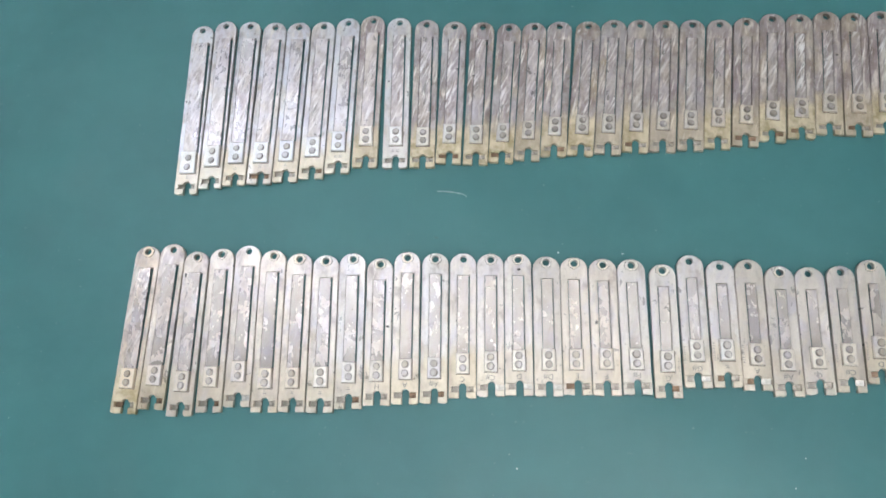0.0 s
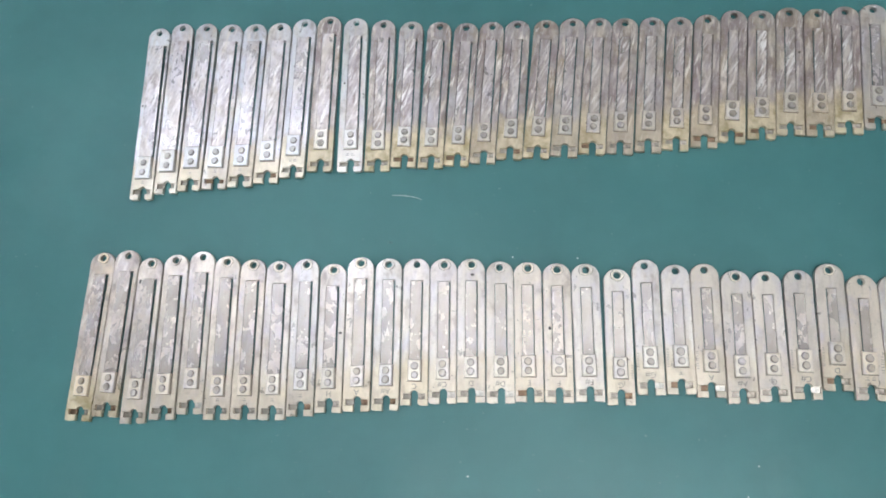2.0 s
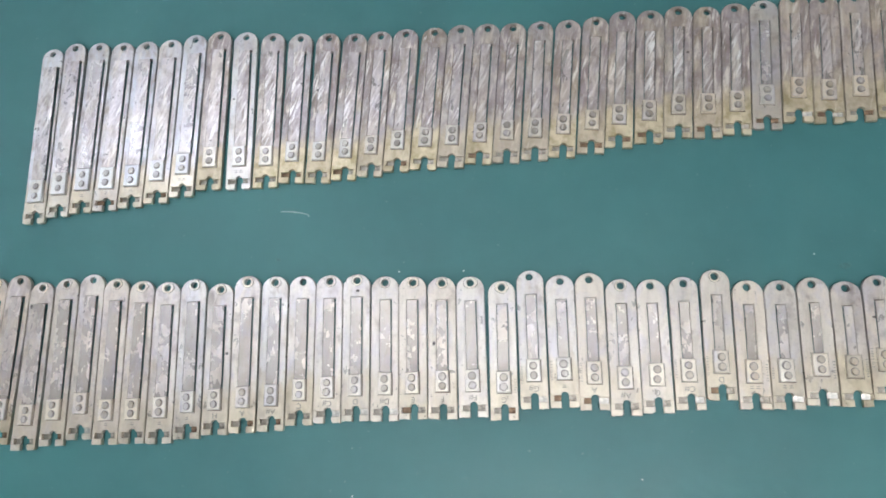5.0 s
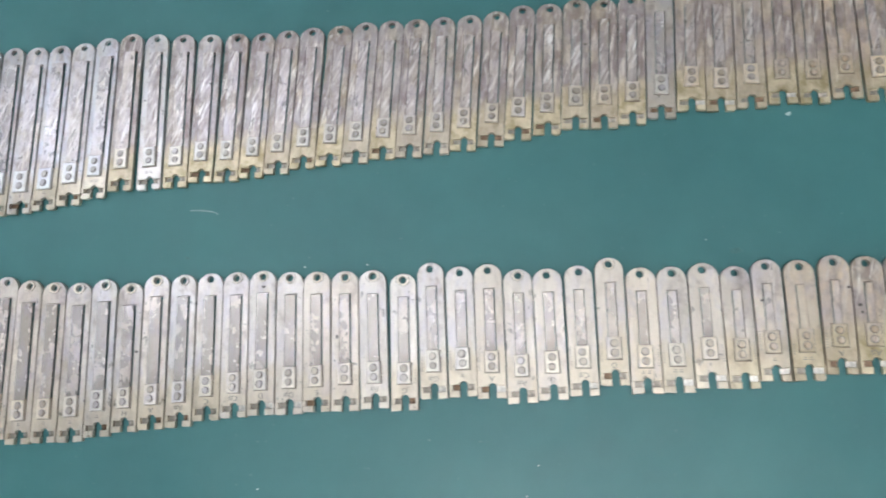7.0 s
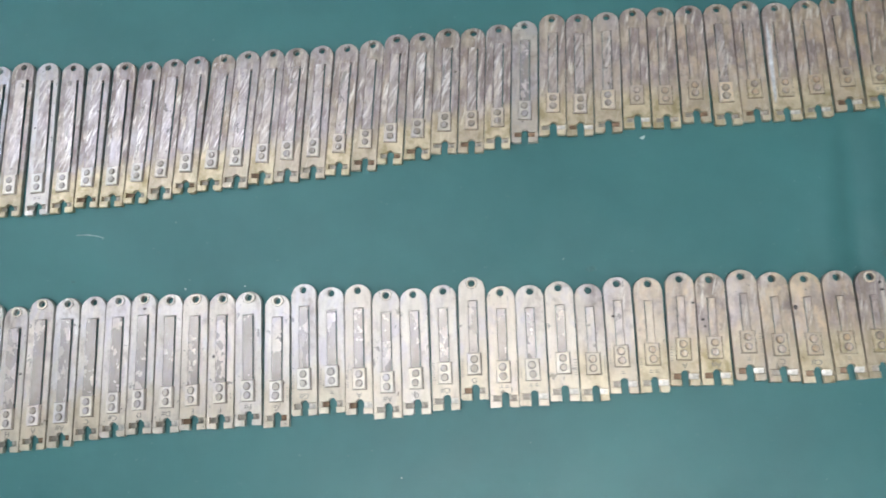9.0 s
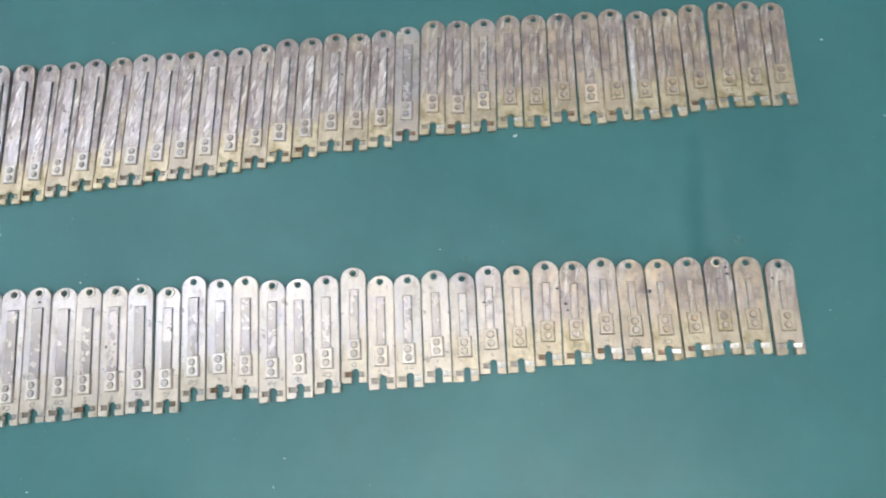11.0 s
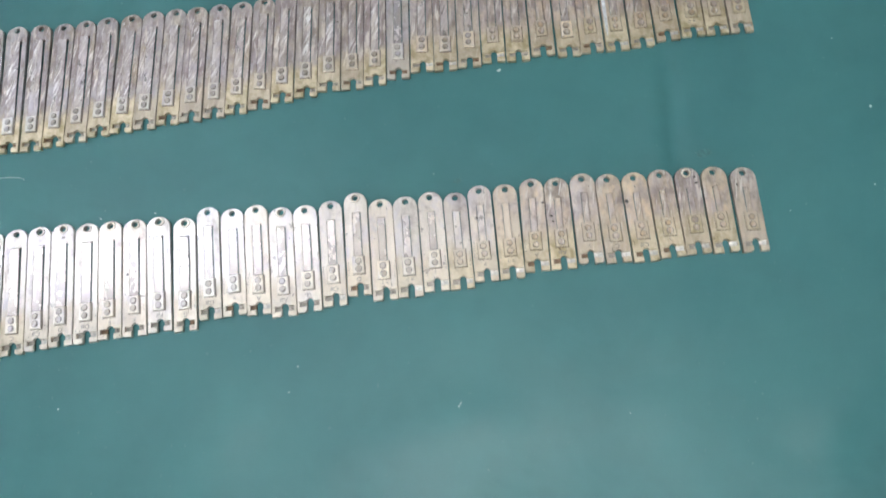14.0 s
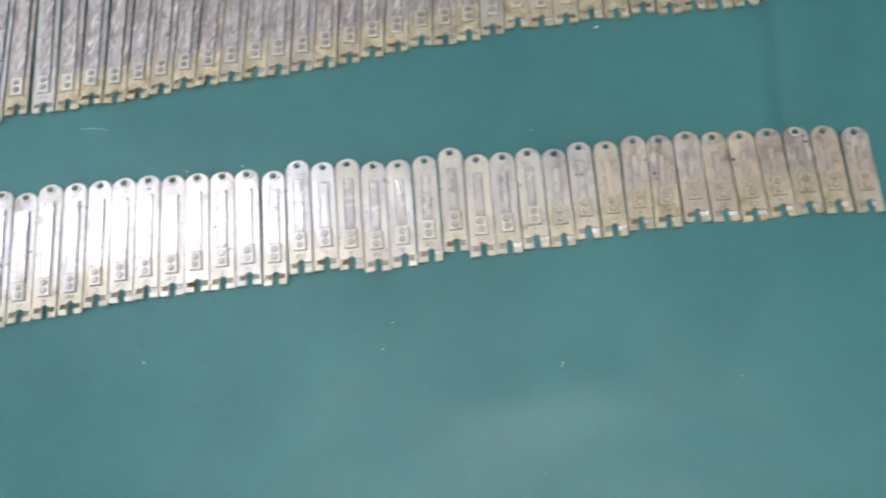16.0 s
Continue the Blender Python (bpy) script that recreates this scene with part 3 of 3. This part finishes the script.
        sheet(edge, [mm(wider), mm(ring(hole_x, span, 1.66, 14))], THICK / 1000 - 0.0002, THICK / 1000 + 0.00006)
        part("rim_shade", edge, M_DIRT_SHADE, thing, "dark painted shade line round the ring")
        parts.append(part("hole_rim", bm, M_RIM, thing, "pale scraped ring round the hole"))
    if edge_marks:
        bm = bmesh.new()
        x = -w + 1.0 if rng.random() < 0.6 else w - 1.0
        y = b0 - 1 + rng.uniform(0, 3)
        for k in range(rng.randint(5, 8)):
            h = rng.uniform(0.35, 0.55)
            box(bm, (x - h) / 1000, (x + h) / 1000, (y - 0.13) / 1000, (y + 0.13) / 1000, THICK / 1000 - 0.0002, THICK / 1000 + 0.00004)
            y += rng.uniform(0.8, 1.3)
        part("edge_stamp", bm, M_STAMP, thing, "illegible stamped marks along the edge")
    if stamp_text:
        stamp(stamp_text, 8.6, thing)
    for ob in parts:
        ob.color = colour if ob.name.startswith("plate") else (*tint, tarnish * (0.85 if dull_end else 0.55))
        if ob.name.startswith("tongue"):
            mixed = 0.9 if dull_end else 0.6
            ob.color = (lerp(1.0, tint[0], mixed), lerp(1.0, tint[1], mixed), lerp(1.0, tint[2], mixed), tarnish if dull_end else tongue_tarnish)
    return thing


# Dark stains, and on near reed 14 a small second hole painted dark: across, distance below the hole, and half sizes in
# millimetres, by reed.
NEAR_SPOTS = {2: ((-4.6, 9.0, 0.8, 1.2), (-3.2, 20.0, 0.5, 0.5)), 9: ((4.4, 30.0, 0.9, 0.6),), 14: ((0.5, 4.7, 1.0, 0.6),), 17: ((-3.6, 27.0, 0.7, 1.0),),
              31: ((-2.2, 14.6, 1.4, 0.5),), 33: ((5.2, 10.6, 0.8, 0.6),), 34: ((-4.0, 17.5, 0.9, 0.7), (-3.4, 20.5, 0.6, 0.5)), 37: ((-5.2, 12.2, 1.0, 1.2),),
              39: ((3.8, 2.4, 0.8, 0.7), (4.2, 5.6, 0.9, 0.6)), 41: ((-3.6, 6.0, 0.6, 0.7),)}
FAR_SPOTS = {0: ((-4.8, 42.0, 0.5, 0.7),), 8: ((-4.5, 34.0, 0.6, 0.5),), 11: ((-3.4, 28.0, 0.6, 0.5),), 17: ((-3.0, 54.0, 0.8, 0.7),), 24: ((4.4, 21.0, 0.7, 0.5),)}


def spot(thing, x, y, rx, ry, material, rng, name, label):
    bm = bmesh.new()
    pts = []
    for k in range(14):
        f = rng.uniform(0.8, 1.05)
        pts.append((x + rx * f * math.cos(2 * math.pi * k / 14), y + ry * f * math.sin(2 * math.pi * k / 14)))
    sheet(bm, [mm(pts)], THICK / 1000 - 0.0002, THICK / 1000 + 0.00004)
    part(name, bm, material, thing, label)


def row_of_reeds(hx, hy, fx, fy, far):
    rng = random.Random(11 if far else 5)
    for i in range(42):
        u = i / 41
        if far:
            tongue = lerp(7.4, 5.0, i / 14) if i < 14 else lerp(5.0, 3.4, (i - 14) / 27)
            block_h = lerp(11.6, 9.4, i / 12)
            old = lerp(0.55, 0.96, (i - 2) / 7) - lerp(0.0, 0.06, (i - 24) / 5) + lerp(0.0, 0.06, (i - 34) / 4)
            if i in (6, 8, 27):
                old = 0.45
            warm = -0.4 if i < 7 else lerp(-0.05, 0.5, (i - 9) / 15) if i < 26 else lerp(0.5, 1.2, (i - 26) / 9)
            if i in (8, 27):
                warm = 0.0
            group, side = "far row of reeds", "far"
        else:
            tongue = lerp(6.4, 2.4, u)
            block_h = 9.4
            old = lerp(0.66, 0.36, i / 9) if i < 28 else lerp(0.38, 0.80, (i - 28) / 8)
            warm = lerp(0.65, 0.16, i / 8) if i < 25 else lerp(0.16, 0.9, (i - 25) / 11)
            group, side = "near row of reeds", "near"
        warm += rng.uniform(-0.2, 0.2)
        old += rng.uniform(-0.10, 0.10)
        pale = rng.uniform(0.93, 1.05) * (1.0 - 0.23 * lerp(0, 1, (i - 8) / 4) * (lerp(1, 0, (i - 27) / 5) + lerp(0, 0.6, (i - 35) / 3)) if far else 1.0)
        tint = (pale * (1.0 + 0.12 * warm), pale * (1.0 - 0.05 * warm), pale * (1.02 - 0.28 * warm))
        tongue_old = (lerp(0.5, 0.18, i / 8) if i < 26 else old * 0.8) if not far else rng.uniform(0.6, 0.85) if i < 7 else rng.uniform(0.75, 1.0) if i < 27 else old * 0.85
        text = (FAR_STAMPS if far else NEAR_STAMPS).get(i, "")
        size = "long" if far and i < 14 else "short" if not far and i > 28 else "medium-length"
        state = "browned, stained" if old > 0.5 else "yellowed" if warm > 0.6 else "bright silvery" if far and i < 9 else "dull silver-grey"
        label = f"{size} {state} metal reed with holed end on green cloth"
        bare = (not far and i > 27) or (far and i > 36) or rng.random() < (0.12 if far else 0.35)
        # neighbours never touch
        near_gap = min(hx[i + 1] - hx[i] if i < 41 else 13, hx[i] - hx[i - 1] if i else 13, fx[i + 1] - fx[i] if i < 41 else 13, fx[i] - fx[i - 1] if i else 13)
        thing = reed(hx[i], hy[i], fx[i], fy[i], tongue, block_h, tint, old, text, label, group, rng, bare, min(WIDE, near_gap - 0.12),
             rng.uniform(2.4, 3.0) if not far and rng.random() < (0.85 if i < 19 else 0.2) else 0.0, not far and 18 < i < 36 and rng.random() < 0.7,
             i > 29 if not far else i > 30 and i != 34, tongue_old)
        span = math.hypot(hx[i] - fx[i], hy[i] - fy[i])
        for x, drop, rx, ry in (FAR_SPOTS if far else NEAR_SPOTS).get(i, ()):
            spot(thing, x, span - drop, rx, ry, M_SPOT, rng, "spot", "dark spot")
        if far and i == 36:
            # lamp glint along the left edge, painted as a pale strip
            spot(thing, -4.6, span * 0.50, 1.1, span * 0.38, M_GLINT, rng, "glint_strip", "bright painted glint along the edge")


row_of_reeds(NEAR_HOLE_X, NEAR_HOLE_Y, NEAR_FOOT_X, NEAR_FOOT_Y, False)
row_of_reeds(FAR_HOLE_X, FAR_HOLE_Y, FAR_FOOT_X, FAR_FOOT_Y, True)
